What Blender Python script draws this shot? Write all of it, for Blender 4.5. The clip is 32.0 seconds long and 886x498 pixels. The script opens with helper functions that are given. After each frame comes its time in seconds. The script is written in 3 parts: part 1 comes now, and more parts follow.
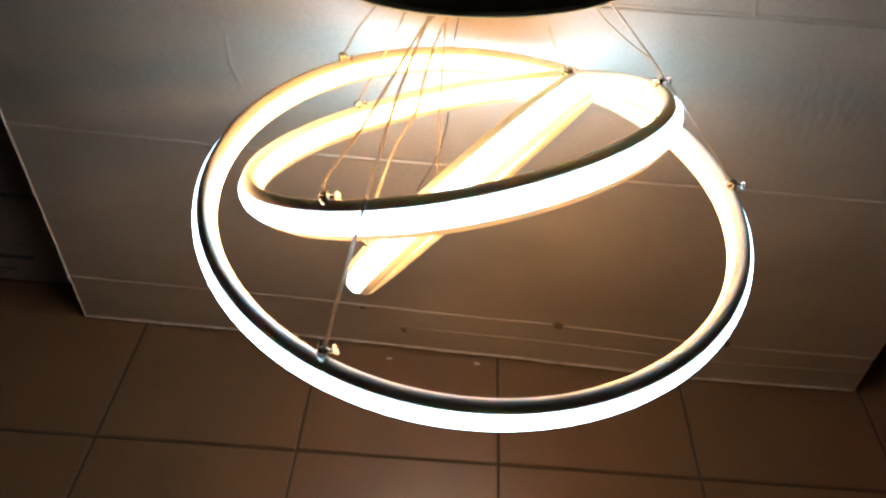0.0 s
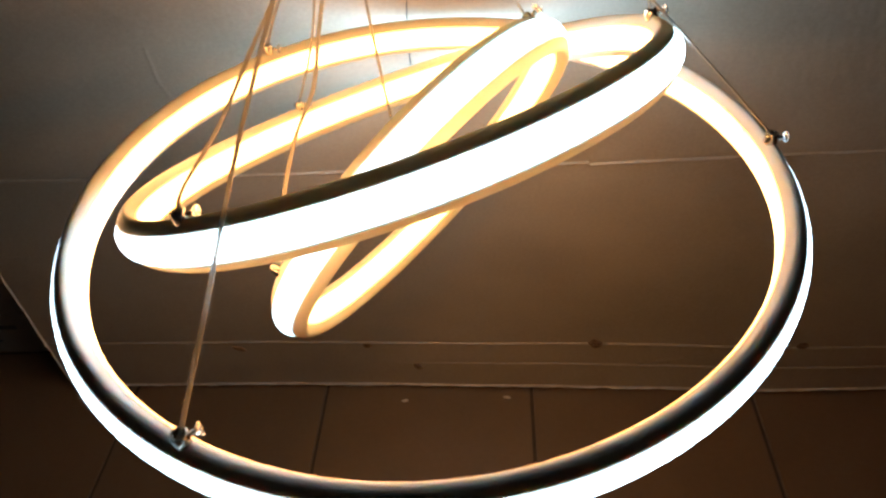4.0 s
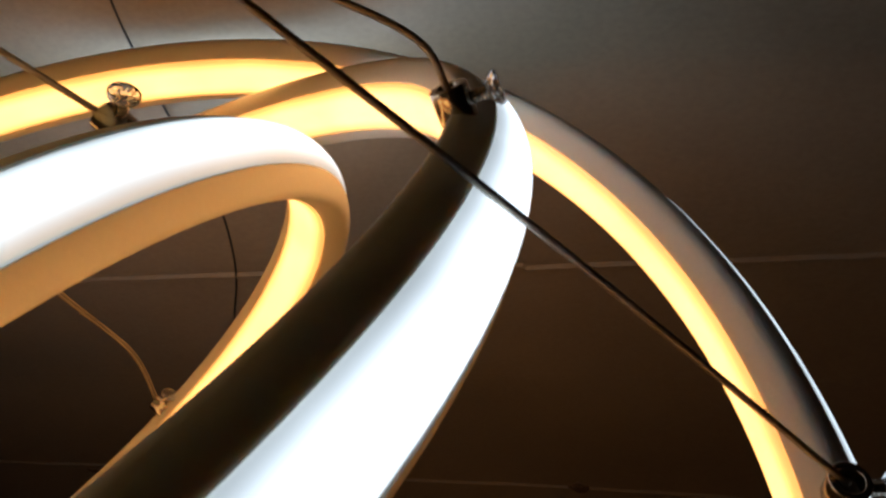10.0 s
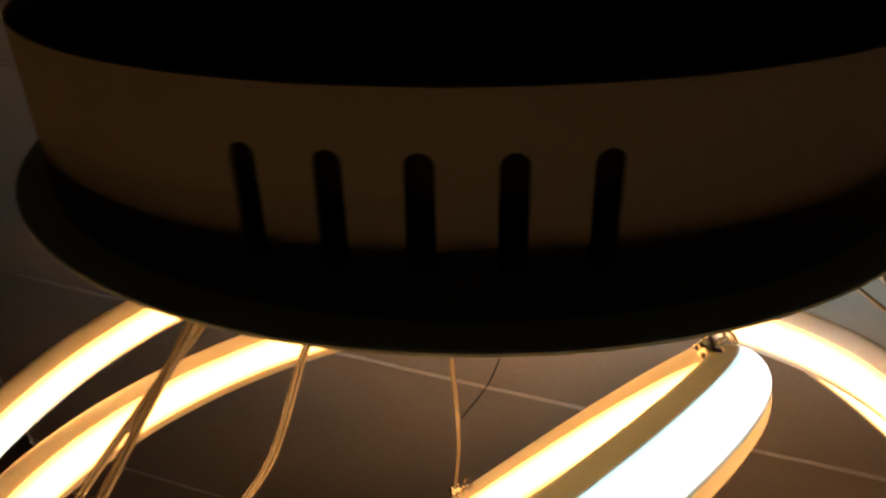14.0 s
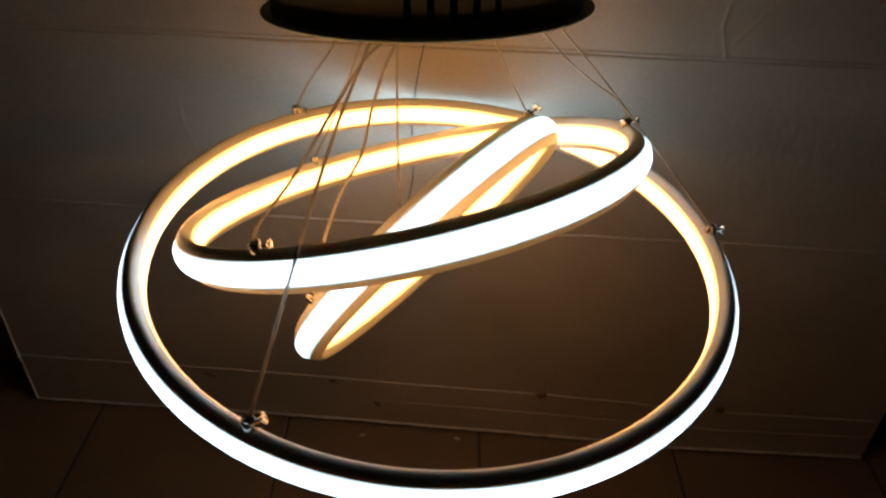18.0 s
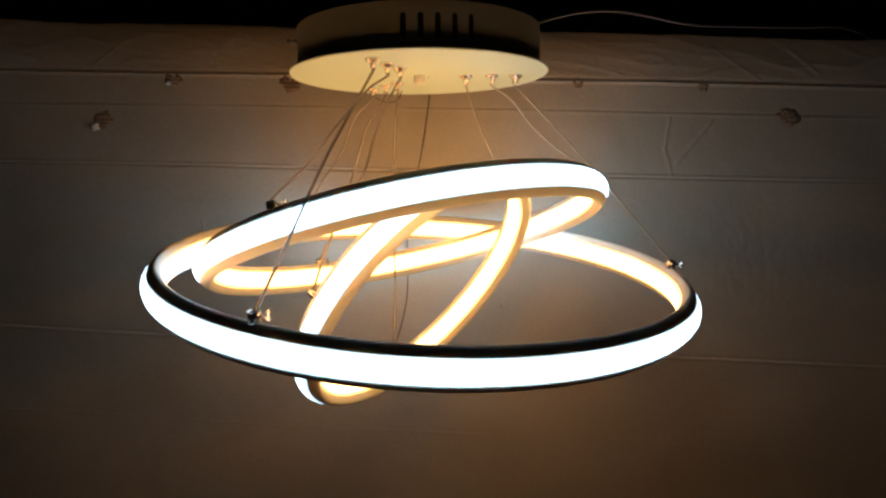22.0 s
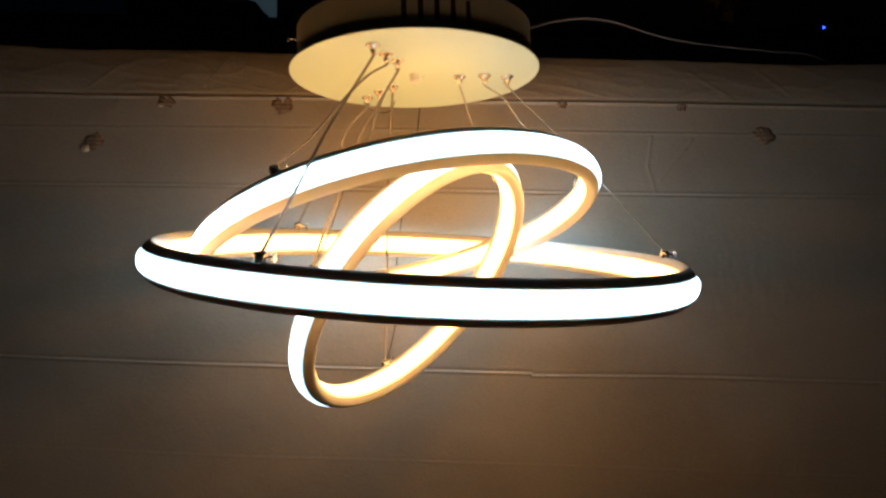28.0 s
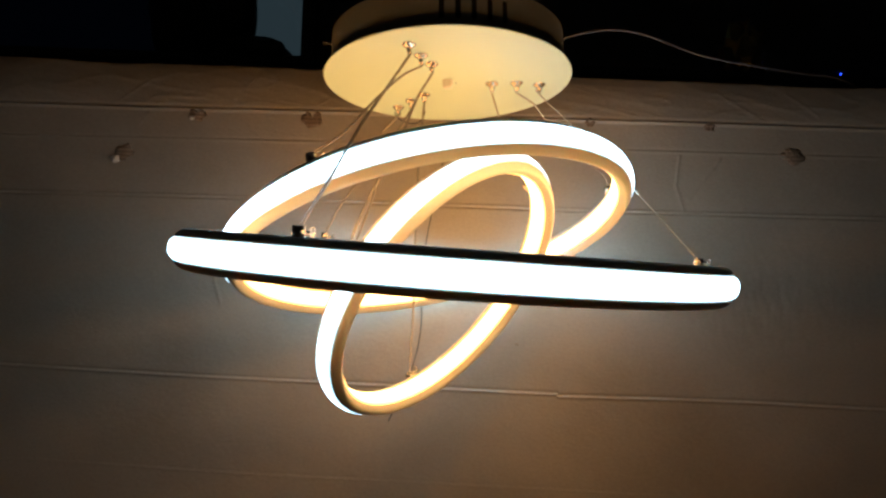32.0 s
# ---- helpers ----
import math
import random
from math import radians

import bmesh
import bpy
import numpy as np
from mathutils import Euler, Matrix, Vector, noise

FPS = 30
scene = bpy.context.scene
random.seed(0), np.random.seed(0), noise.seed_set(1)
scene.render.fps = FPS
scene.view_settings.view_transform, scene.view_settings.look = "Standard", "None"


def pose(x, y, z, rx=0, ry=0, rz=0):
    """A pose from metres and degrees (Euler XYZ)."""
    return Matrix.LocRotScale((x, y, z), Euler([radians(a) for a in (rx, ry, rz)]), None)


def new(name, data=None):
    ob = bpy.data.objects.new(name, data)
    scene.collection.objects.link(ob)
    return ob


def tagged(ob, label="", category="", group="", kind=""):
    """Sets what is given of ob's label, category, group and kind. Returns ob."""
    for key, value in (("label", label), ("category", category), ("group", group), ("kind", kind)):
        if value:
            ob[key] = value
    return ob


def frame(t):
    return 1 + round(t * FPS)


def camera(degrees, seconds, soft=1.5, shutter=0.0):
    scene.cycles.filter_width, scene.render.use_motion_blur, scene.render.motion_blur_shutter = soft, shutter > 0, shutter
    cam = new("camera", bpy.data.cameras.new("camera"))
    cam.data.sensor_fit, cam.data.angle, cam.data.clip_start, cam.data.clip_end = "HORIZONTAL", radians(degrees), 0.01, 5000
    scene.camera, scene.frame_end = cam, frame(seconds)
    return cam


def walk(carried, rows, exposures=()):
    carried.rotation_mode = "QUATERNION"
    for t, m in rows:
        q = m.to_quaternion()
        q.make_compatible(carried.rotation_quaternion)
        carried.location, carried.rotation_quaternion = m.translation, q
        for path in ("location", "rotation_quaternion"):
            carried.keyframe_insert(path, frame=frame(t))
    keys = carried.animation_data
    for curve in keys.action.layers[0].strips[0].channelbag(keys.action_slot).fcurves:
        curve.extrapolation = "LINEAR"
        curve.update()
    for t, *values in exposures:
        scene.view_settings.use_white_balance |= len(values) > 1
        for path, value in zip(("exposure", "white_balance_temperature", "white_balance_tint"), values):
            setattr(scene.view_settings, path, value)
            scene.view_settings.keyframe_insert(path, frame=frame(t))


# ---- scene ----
cam = camera(62.19, 32.0, soft=2.5, shutter=0.3)
walk(cam, [
    (0, pose(0.0069, -0.6108, 1.0135, 46.90, -2.68, 4.60)),
    (0.5, pose(0.0102, -0.6100, 1.0114, 46.85, -2.68, 4.44)),
    (1, pose(0.0388, -0.6170, 1.0207, 47.11, -1.69, 7.00)),
    (1.5, pose(0.0701, -0.6135, 1.0254, 48.04, -0.70, 9.22)),
    (2, pose(0.0530, -0.6120, 1.0165, 48.37, -0.83, 6.31)),
    (2.5, pose(0.0253, -0.6145, 1.0087, 48.55, -1.07, 2.62)),
    (4.5, pose(0.1025, -0.4188, 0.8518, 48.61, 7.15, 3.79)),
    (5, pose(0.0955, -0.3635, 0.8257, 47.08, 6.98, -0.40)),
    (5.5, pose(0.1121, -0.3227, 0.8063, 45.77, 8.46, -0.43)),
    (6, pose(0.1310, -0.2890, 0.7908, 44.83, 10.58, 1.48)),
    (6.5, pose(0.1495, -0.2593, 0.7814, 44.25, 11.97, 3.07)),
    (7, pose(0.1699, -0.2300, 0.7746, 43.84, 12.79, 4.15)),
    (7.5, pose(0.1898, -0.2017, 0.7620, 43.37, 13.36, 4.13)),
    (8, pose(0.2120, -0.1771, 0.7474, 42.70, 13.56, 3.90)),
    (8.5, pose(0.2251, -0.1518, 0.7380, 41.94, 13.49, 4.23)),
    (9, pose(0.2336, -0.1341, 0.7346, 41.57, 13.74, 4.61)),
    (9.5, pose(0.2237, -0.1172, 0.7413, 42.69, 12.19, 6.23)),
    (10, pose(0.2133, -0.1076, 0.7533, 44.39, 10.67, 7.55)),
    (10.5, pose(0.2083, -0.1018, 0.7650, 45.12, 10.40, 9.40)),
    (11, pose(0.1955, -0.1018, 0.7779, 46.66, 9.55, 10.73)),
    (11.5, pose(0.1756, -0.1042, 0.8029, 48.14, 7.95, 12.76)),
    (12, pose(0.1570, -0.1106, 0.8161, 49.42, 6.78, 14.48)),
    (12.5, pose(0.1423, -0.1236, 0.8324, 50.01, 5.25, 17.66)),
    (13, pose(0.1154, -0.1459, 0.8444, 51.42, 3.65, 18.01)),
    (13.5, pose(0.0885, -0.1709, 0.8613, 51.68, 2.03, 19.00)),
    (14, pose(0.0598, -0.2045, 0.8710, 53.12, 0.80, 18.09)),
    (14.5, pose(0.0391, -0.2466, 0.8859, 53.38, -0.68, 17.63)),
    (16.5, pose(0.0667, -0.4331, 0.9285, 53.13, -2.39, 11.68)),
    (17, pose(0.0694, -0.4803, 0.9352, 53.02, -2.40, 11.42)),
    (17.5, pose(0.0585, -0.5280, 0.9465, 52.84, -2.11, 7.71)),
    (18, pose(0.0403, -0.5770, 0.9602, 53.02, -1.89, 3.35)),
    (18.5, pose(0.0316, -0.6122, 0.9679, 53.69, -2.18, 0.98)),
    (19, pose(0.0428, -0.6412, 0.9597, 55.29, -1.59, 2.71)),
    (19.5, pose(0.0790, -0.6586, 0.9422, 57.55, -1.46, 5.94)),
    (20, pose(0.0805, -0.6817, 0.9106, 60.84, -1.31, 4.89)),
    (20.5, pose(0.0699, -0.7136, 0.8772, 64.92, -1.48, 3.59)),
    (21, pose(0.0643, -0.7355, 0.8460, 69.82, -1.57, 3.00)),
    (21.5, pose(0.0644, -0.7509, 0.7948, 74.78, -1.16, 3.04)),
    (22, pose(0.0650, -0.7625, 0.7420, 78.52, -1.53, 2.98)),
    (22.5, pose(0.0644, -0.7718, 0.7079, 81.42, -1.66, 2.38)),
    (23, pose(0.0550, -0.7757, 0.6746, 83.95, -1.49, 1.90)),
    (23.5, pose(0.0489, -0.7767, 0.6510, 85.74, -1.14, 0.71)),
    (24, pose(0.0415, -0.7760, 0.6369, 87.03, -1.64, -0.01)),
    (24.5, pose(0.0407, -0.7765, 0.6295, 86.68, -1.56, -0.05)),
    (25, pose(0.0402, -0.7775, 0.6277, 86.70, -1.83, -0.04)),
    (25.5, pose(0.0403, -0.7770, 0.6278, 86.64, -1.77, 0.08)),
    (27.5, pose(0.0411, -0.7781, 0.6278, 86.59, -1.56, 0.49)),
    (28, pose(0.0415, -0.7788, 0.6304, 86.52, -1.37, 0.59)),
    (28.5, pose(0.0427, -0.7779, 0.6266, 86.60, -1.24, 0.76)),
    (29, pose(0.0421, -0.7772, 0.6263, 86.59, -1.26, 0.78)),
    (29.5, pose(0.0428, -0.7768, 0.6265, 86.51, -1.26, 0.84)),
    (30, pose(0.0429, -0.7769, 0.6263, 86.52, -1.26, 0.93)),
    (30.5, pose(0.0421, -0.7769, 0.6263, 86.46, -1.27, 0.95)),
    (31, pose(0.0420, -0.7761, 0.6248, 86.48, -1.19, 0.99)),
    (31.5, pose(0.0347, -0.7727, 0.6107, 87.89, -2.25, 1.26)),
    (32, pose(0.0236, -0.7722, 0.5777, 90.73, -2.40, 1.48)),
], exposures=[
    (0, 0.50, 5400, 0), (2.5, 0.48, 5400, 0), (4.5, -0.74, 6140, 3), (5, -1.10, 6280, 3), (5.5, -1.58, 6420, 4), (6, -2.16, 6460, 5), (7, -2.69, 6480, 5), (8, -2.80, 6600, 8),
    (9, -2.76, 6890, 12), (10, -2.72, 6930, 13), (11, -2.42, 7060, 15), (12, -2.32, 7140, 14), (13, -2.15, 6940, 10), (13.5, -1.85, 6840, 9), (14, -1.35, 6740, 8), (14.5, -0.85, 6640, 6),
    (16.5, -1.20, 6210, 5), (17.5, -1.48, 6160, 5), (19, -1.36, 6110, 5), (21, -1.07, 5800, 2), (23, -0.86, 5580, -1), (25, -0.75, 5580, -2), (32, -0.65, 5580, -3)])

# ---------------------------------------------------------------- world: night, next to no light from outside
world = bpy.data.worlds.new("night")
scene.world = world
world.use_nodes = True
world.node_tree.nodes["Background"].inputs[0].default_value = (0.010, 0.014, 0.022, 1)
world.node_tree.nodes["Background"].inputs[1].default_value = 0.06



# ---------------------------------------------------------------- materials
def node(nt, kind, **props):
    n = nt.nodes.new(kind)
    for k, v in props.items():
        if k == "blend_type":
            n.blend_type = v
        elif k == "data_type":
            n.data_type = v
        elif k == "operation":
            n.operation = v
        elif k == "feature":
            n.feature = v
    return n


def material(name, color, rough=0.5, metal=0.0, var=0.25, scale=20.0, fine=180.0, bump=0.1, bump_scale=None, rough_var=0.1, spec=0.5,
             stretch=(1, 1, 1), per_object=0.0, dark=None):
    """Noise at two scales over the base colour, a fine relief and uneven gloss."""
    m = bpy.data.materials.new(name)
    m.use_nodes = True
    nt = m.node_tree
    b = nt.nodes["Principled BSDF"]
    b.inputs["Metallic"].default_value = metal
    b.inputs["Specular IOR Level"].default_value = spec
    tc = node(nt, "ShaderNodeTexCoord")
    mp = node(nt, "ShaderNodeMapping")
    mp.inputs["Scale"].default_value = stretch
    nt.links.new(tc.outputs["Object"], mp.inputs["Vector"])
    n1, n2 = node(nt, "ShaderNodeTexNoise"), node(nt, "ShaderNodeTexNoise")
    n1.inputs["Scale"].default_value, n1.inputs["Detail"].default_value = scale, 5
    n2.inputs["Scale"].default_value, n2.inputs["Detail"].default_value = fine, 3
    for n in (n1, n2):
        nt.links.new(mp.outputs[0], n.inputs["Vector"])
    mix = node(nt, "ShaderNodeMath", operation="ADD")
    nt.links.new(n1.outputs[0], mix.inputs[0])
    half = node(nt, "ShaderNodeMath", operation="MULTIPLY")
    half.inputs[1].default_value = 0.5
    nt.links.new(n2.outputs[0], half.inputs[0])
    nt.links.new(half.outputs[0], mix.inputs[1])
    last = mix
    if per_object:
        info = node(nt, "ShaderNodeObjectInfo")
        mul = node(nt, "ShaderNodeMath", operation="MULTIPLY_ADD")
        mul.inputs[1].default_value = per_object
        nt.links.new(info.outputs["Random"], mul.inputs[0])
        nt.links.new(mix.outputs[0], mul.inputs[2])
        last = mul
    ramp = node(nt, "ShaderNodeValToRGB")
    lo = dark or tuple(c * (1 - var) for c in color)
    hi = tuple(min(1, c * (1 + var * 0.6)) for c in color)
    ramp.color_ramp.elements[0].position, ramp.color_ramp.elements[1].position = 0.45, 1.05 + per_object * 0.5
    ramp.color_ramp.elements[0].color, ramp.color_ramp.elements[1].color = (*lo, 1), (*hi, 1)
    nt.links.new(last.outputs[0], ramp.inputs[0])
    nt.links.new(ramp.outputs[0], b.inputs["Base Color"])
    mr = node(nt, "ShaderNodeMapRange")
    mr.inputs[3].default_value, mr.inputs[4].default_value = max(0.02, rough - rough_var), min(1, rough + rough_var)
    nt.links.new(n1.outputs[0], mr.inputs[0])
    nt.links.new(mr.outputs[0], b.inputs["Roughness"])
    if bump:
        bp = node(nt, "ShaderNodeBump")
        bp.inputs["Strength"].default_value, bp.inputs["Distance"].default_value = bump, 0.002
        src = n2
        if bump_scale:
            src = node(nt, "ShaderNodeTexNoise")
            src.inputs["Scale"].default_value = bump_scale
            nt.links.new(mp.outputs[0], src.inputs["Vector"])
        nt.links.new(src.outputs[0], bp.inputs["Height"])
        nt.links.new(bp.outputs[0], b.inputs["Normal"])
    return m


def glowing(name, core, rim, strength, height, start=0.38):
    """A lit silicone diffuser: brightest along its middle line, duller where it tucks into the profile, a little uneven along its length."""
    m = bpy.data.materials.new(name)
    m.use_nodes = True
    nt = m.node_tree
    b = nt.nodes["Principled BSDF"]
    b.inputs["Base Color"].default_value = (0.58, 0.60, 0.58, 1)
    b.inputs["Roughness"].default_value = 0.40
    tc, n, xyz = node(nt, "ShaderNodeTexCoord"), node(nt, "ShaderNodeTexNoise"), node(nt, "ShaderNodeSeparateXYZ")
    n.inputs["Scale"].default_value = 30
    nt.links.new(tc.outputs["Object"], n.inputs["Vector"])
    nt.links.new(tc.outputs["Object"], xyz.inputs[0])
    a = node(nt, "ShaderNodeMath", operation="ABSOLUTE")
    nt.links.new(xyz.outputs[2], a.inputs[0])
    d = node(nt, "ShaderNodeMath", operation="DIVIDE")
    d.inputs[1].default_value = height
    nt.links.new(a.outputs[0], d.inputs[0])
    ramp = node(nt, "ShaderNodeValToRGB")
    ramp.color_ramp.interpolation = "EASE"
    ramp.color_ramp.elements[0].position, ramp.color_ramp.elements[0].color = start, (*core, 1)
    ramp.color_ramp.elements[1].position, ramp.color_ramp.elements[1].color = 1.0, (*rim, 1)
    nt.links.new(d.outputs[0], ramp.inputs[0])
    nt.links.new(ramp.outputs[0], b.inputs["Emission Color"])
    mr = node(nt, "ShaderNodeMapRange")
    mr.inputs[1].default_value, mr.inputs[2].default_value = 0.3, 0.7
    mr.inputs[3].default_value, mr.inputs[4].default_value = strength * 0.86, strength * 1.14
    nt.links.new(n.outputs[0], mr.inputs[0])
    nt.links.new(mr.outputs[0], b.inputs["Emission Strength"])
    return m


def clear(name, rough=0.05, color=(0.95, 0.96, 0.97), through_part=1.0):
    m = bpy.data.materials.new(name)
    m.use_nodes = True
    b = m.node_tree.nodes["Principled BSDF"]
    b.inputs["Base Color"].default_value = (*color, 1)
    b.inputs["Transmission Weight"].default_value = through_part
    b.inputs["Roughness"].default_value = rough
    b.inputs["IOR"].default_value = 1.48
    return m


CARD = material("kraft_cardboard", (0.37, 0.30, 0.222), rough=0.42, var=0.22, scale=4, fine=240, bump=0.20, bump_scale=150, spec=0.8, stretch=(1, 1, 1.5), rough_var=0.06)
TORN = material("torn_cardboard", (0.28, 0.19, 0.125), rough=0.95, var=0.5, scale=60, fine=400, bump=0.8, spec=0.1)
flutes = TORN.node_tree
band, shade = node(flutes, "ShaderNodeTexWave"), node(flutes, "ShaderNodeMix", data_type="RGBA", blend_type="MULTIPLY")
band.bands_direction = "Z"
band.inputs["Scale"].default_value, band.inputs["Distortion"].default_value, band.inputs["Detail"].default_value = 58.0, 2.2, 2.0
torn = flutes.nodes["Principled BSDF"].inputs["Base Color"]
where = node(flutes, "ShaderNodeTexCoord")
flutes.links.new(where.outputs["Object"], band.inputs["Vector"])
shade.inputs[0].default_value = 0.42
flutes.links.new(torn.links[0].from_socket, shade.inputs[6])
flutes.links.new(band.outputs["Color"], shade.inputs[7])
flutes.links.new(shade.outputs[2], torn)
PAPER = material("torn_paper_edge", (0.60, 0.52, 0.43), rough=0.9, var=0.25, scale=50, fine=400, bump=0.5, spec=0.1)
TILE = material("glazed_floor_tile", (0.150, 0.090, 0.048), rough=0.29, rough_var=0.03, var=0.14, scale=9, fine=140, bump=0.06, per_object=0.15)
GROUT = material("dark_grout", (0.055, 0.042, 0.032), rough=0.95, var=0.3, bump=0.5)
LACQUER = material("cream_lacquered_metal", (0.62, 0.71, 0.535), rough=0.42, var=0.05, scale=8, fine=500, bump=0.03)
PROFILE = material("white_painted_aluminium", (0.75, 0.71, 0.63), rough=0.58, var=0.06, scale=15, fine=600, bump=0.04)
# drum wall: same metal as the plate, its shade put into a darker colour
SHADED_LACQUER = material("shaded_cream_lacquer", (0.25, 0.22, 0.155), rough=0.62, var=0.06, scale=8, fine=500, bump=0.05)
glow_through = PROFILE.node_tree.nodes["Principled BSDF"]
glow_through.inputs["Subsurface Weight"].default_value = 0.55
glow_through.inputs["Subsurface Radius"].default_value = (1.0, 0.75, 0.6)
glow_through.inputs["Subsurface Scale"].default_value = 0.0025
INSIDE = material("black_interior", (0.012, 0.012, 0.012), rough=0.9, var=0.2, bump=0.1)
CHROME = material("polished_nickel", (0.60, 0.55, 0.48), rough=0.20, metal=1.0, var=0.12, bump=0.0)
STEEL = material("stranded_steel", (0.50, 0.45, 0.38), rough=0.42, metal=0.40, var=0.4, scale=60, fine=900, bump=0.2)
CRYSTAL = clear("clear_acrylic", 0.03)
NUB = material("milky_plastic", (0.74, 0.68, 0.58), rough=0.4, var=0.08, bump=0.05)
WALL = material("dark_wall", (0.15, 0.155, 0.17), rough=0.85, var=0.25, scale=3, fine=60, bump=0.2)
CEIL = material("grey_ceiling", (0.60, 0.59, 0.57), rough=0.9, var=0.15, scale=3, bump=0.1)
BLACK = material("black_plastic", (0.028, 0.028, 0.031), rough=0.45, var=0.3, bump=0.1)
WHITE_CABLE = material("white_pvc_cable", (0.15, 0.125, 0.125), rough=0.45, var=0.1, bump=0.05)
CORE = clear("clear_twin_cord", 0.16, (0.46, 0.39, 0.32), 0.48)
BOX = material("printed_carton", (0.30, 0.27, 0.24), rough=0.7, var=0.2, scale=6, fine=200, bump=0.2)
INK = material("dark_print", (0.10, 0.10, 0.115), rough=0.6, var=0.3, bump=0.0)
STRAP = material("white_strap", (0.55, 0.54, 0.52), rough=0.4, var=0.15, bump=0.1)
RED = material("red_plastic", (0.30, 0.025, 0.015), rough=0.4, var=0.2, bump=0.05)
FOIL = material("gold_foil", (0.45, 0.30, 0.08), rough=0.15, metal=1.0, var=0.3, bump=0.0)
GLOW_OUT = glowing("lit_cool_diffuser", (0.68, 0.855, 1.02), (0.190, 0.235, 0.270), 14.0, 0.0101, 0.44)
GLOW_SMALL = glowing("lit_cool_diffuser_dimmer", (0.68, 0.855, 0.99), (0.140, 0.200, 0.225), 10.6, 0.0101, 0.34)
GLOW_IN = glowing("lit_warm_diffuser", (1.0, 0.480, 0.150), (0.44, 0.170, 0.038), 21.5, 0.0102)


# ---------------------------------------------------------------- building helpers
def mesh_of(name, verts, faces, mat, smooth=True):
    me = bpy.data.meshes.new(name)
    me.from_pydata([tuple(v) for v in verts], [], faces)
    me.validate()
    bm = bmesh.new()
    bm.from_mesh(me)
    bmesh.ops.recalc_face_normals(bm, faces=bm.faces)
    bm.to_mesh(me)
    bm.free()
    me.materials.append(mat)
    for p in me.polygons:
        p.use_smooth = smooth
    return me


def bm_mesh(name, bm, mat, smooth=False):
    me = bpy.data.meshes.new(name)
    bmesh.ops.recalc_face_normals(bm, faces=bm.faces)
    bm.to_mesh(me)
    bm.free()
    me.materials.append(mat)
    for p in me.polygons:
        p.use_smooth = smooth
    return me


def part(name, me, parent=None, at=None, label=""):
    """One mesh object; at: its pose in the world."""
    ob = new(name, me)
    if parent:
        ob.parent = parent
        bpy.context.view_layer.update()
        ob.matrix_basis = parent.matrix_world.inverted() @ at if at else Matrix()
    elif at:
        ob.matrix_basis = at
    bpy.context.view_layer.update()
    if label:
        tagged(ob, label)
    return ob


def lathe(outline, seg, closed=False):
    """Verts and faces of a closed outline of (radius, height) turned about z."""
    n = len(outline)
    verts = [(r * math.cos(2 * math.pi * i / seg), r * math.sin(2 * math.pi * i / seg), z) for i in range(seg) for r, z in outline]
    faces = []
    for i in range(seg):
        j = (i + 1) % seg
        for k in range(n if closed else n - 1):
            l = (k + 1) % n
            faces.append((i * n + k, j * n + k, j * n + l, i * n + l))
    if not closed:
        if outline[0][0] > 1e-6:
            faces.append(tuple(i * n for i in range(seg)))
        if outline[-1][0] > 1e-6:
            faces.append(tuple(i * n + n - 1 for i in range(seg))[::-1])
    return verts, faces


def box(x0, y0, z0, x1, y1, z1, bevel=0.0, seg=2):
    bm = bmesh.new()
    bmesh.ops.create_cube(bm, size=1)
    bmesh.ops.scale(bm, vec=(x1 - x0, y1 - y0, z1 - z0), verts=bm.verts)
    bmesh.ops.translate(bm, vec=((x0 + x1) / 2, (y0 + y1) / 2, (z0 + z1) / 2), verts=bm.verts)
    if bevel:
        bmesh.ops.bevel(bm, geom=bm.edges[:], offset=bevel, segments=seg, affect="EDGES")
    return bm


def spline(points, steps=10):
    """Catmull-Rom through the points."""
    p = [Vector(q) for q in points]
    p = [p[0] * 2 - p[1]] + p + [p[-1] * 2 - p[-2]]
    out = []
    for a, b, c, d in zip(p, p[1:], p[2:], p[3:]):
        for i in range(steps):
            t = i / steps
            out.append(0.5 * (2 * b + (c - a) * t + (2 * a - 5 * b + 4 * c - d) * t * t + (3 * b - a - 3 * c + d) * t ** 3))
    return out + [p[-2]]


def tube(points, radius, seg=8, twist=0.0):
    """Verts and faces of a round cord; twist: depth of its strands."""
    verts, faces = [], []
    n = len(points)
    side = None
    run = 0.0
    for i, p in enumerate(points):
        d = (points[min(i + 1, n - 1)] - points[max(i - 1, 0)]).normalized()
        side = (side - d * side.dot(d)).normalized() if side else d.orthogonal().normalized()
        up = d.cross(side)
        if i:
            run += (p - points[i - 1]).length
        for k in range(seg):
            a = 2 * math.pi * k / seg + run * 1000 * (1 if twist else 0)
            r = radius * (1 - twist * (k % 2))
            verts.append(p + side * (r * math.cos(a)) + up * (r * math.sin(a)))
    for i in range(n - 1):
        for k in range(seg):
            l = (k + 1) % seg
            faces.append((i * seg + k, i * seg + l, (i + 1) * seg + l, (i + 1) * seg + k))
    faces += [tuple(range(seg))[::-1], tuple((n - 1) * seg + k for k in range(seg))]
    return verts, faces


def frame_of(centre, axis, spin=0.0):
    """Pose with its z along axis."""
    q = Vector((0, 0, 1)).rotation_difference(Vector(axis).normalized())
    return Matrix.Translation(centre) @ q.to_matrix().to_4x4() @ Matrix.Rotation(radians(spin), 4, "Z")


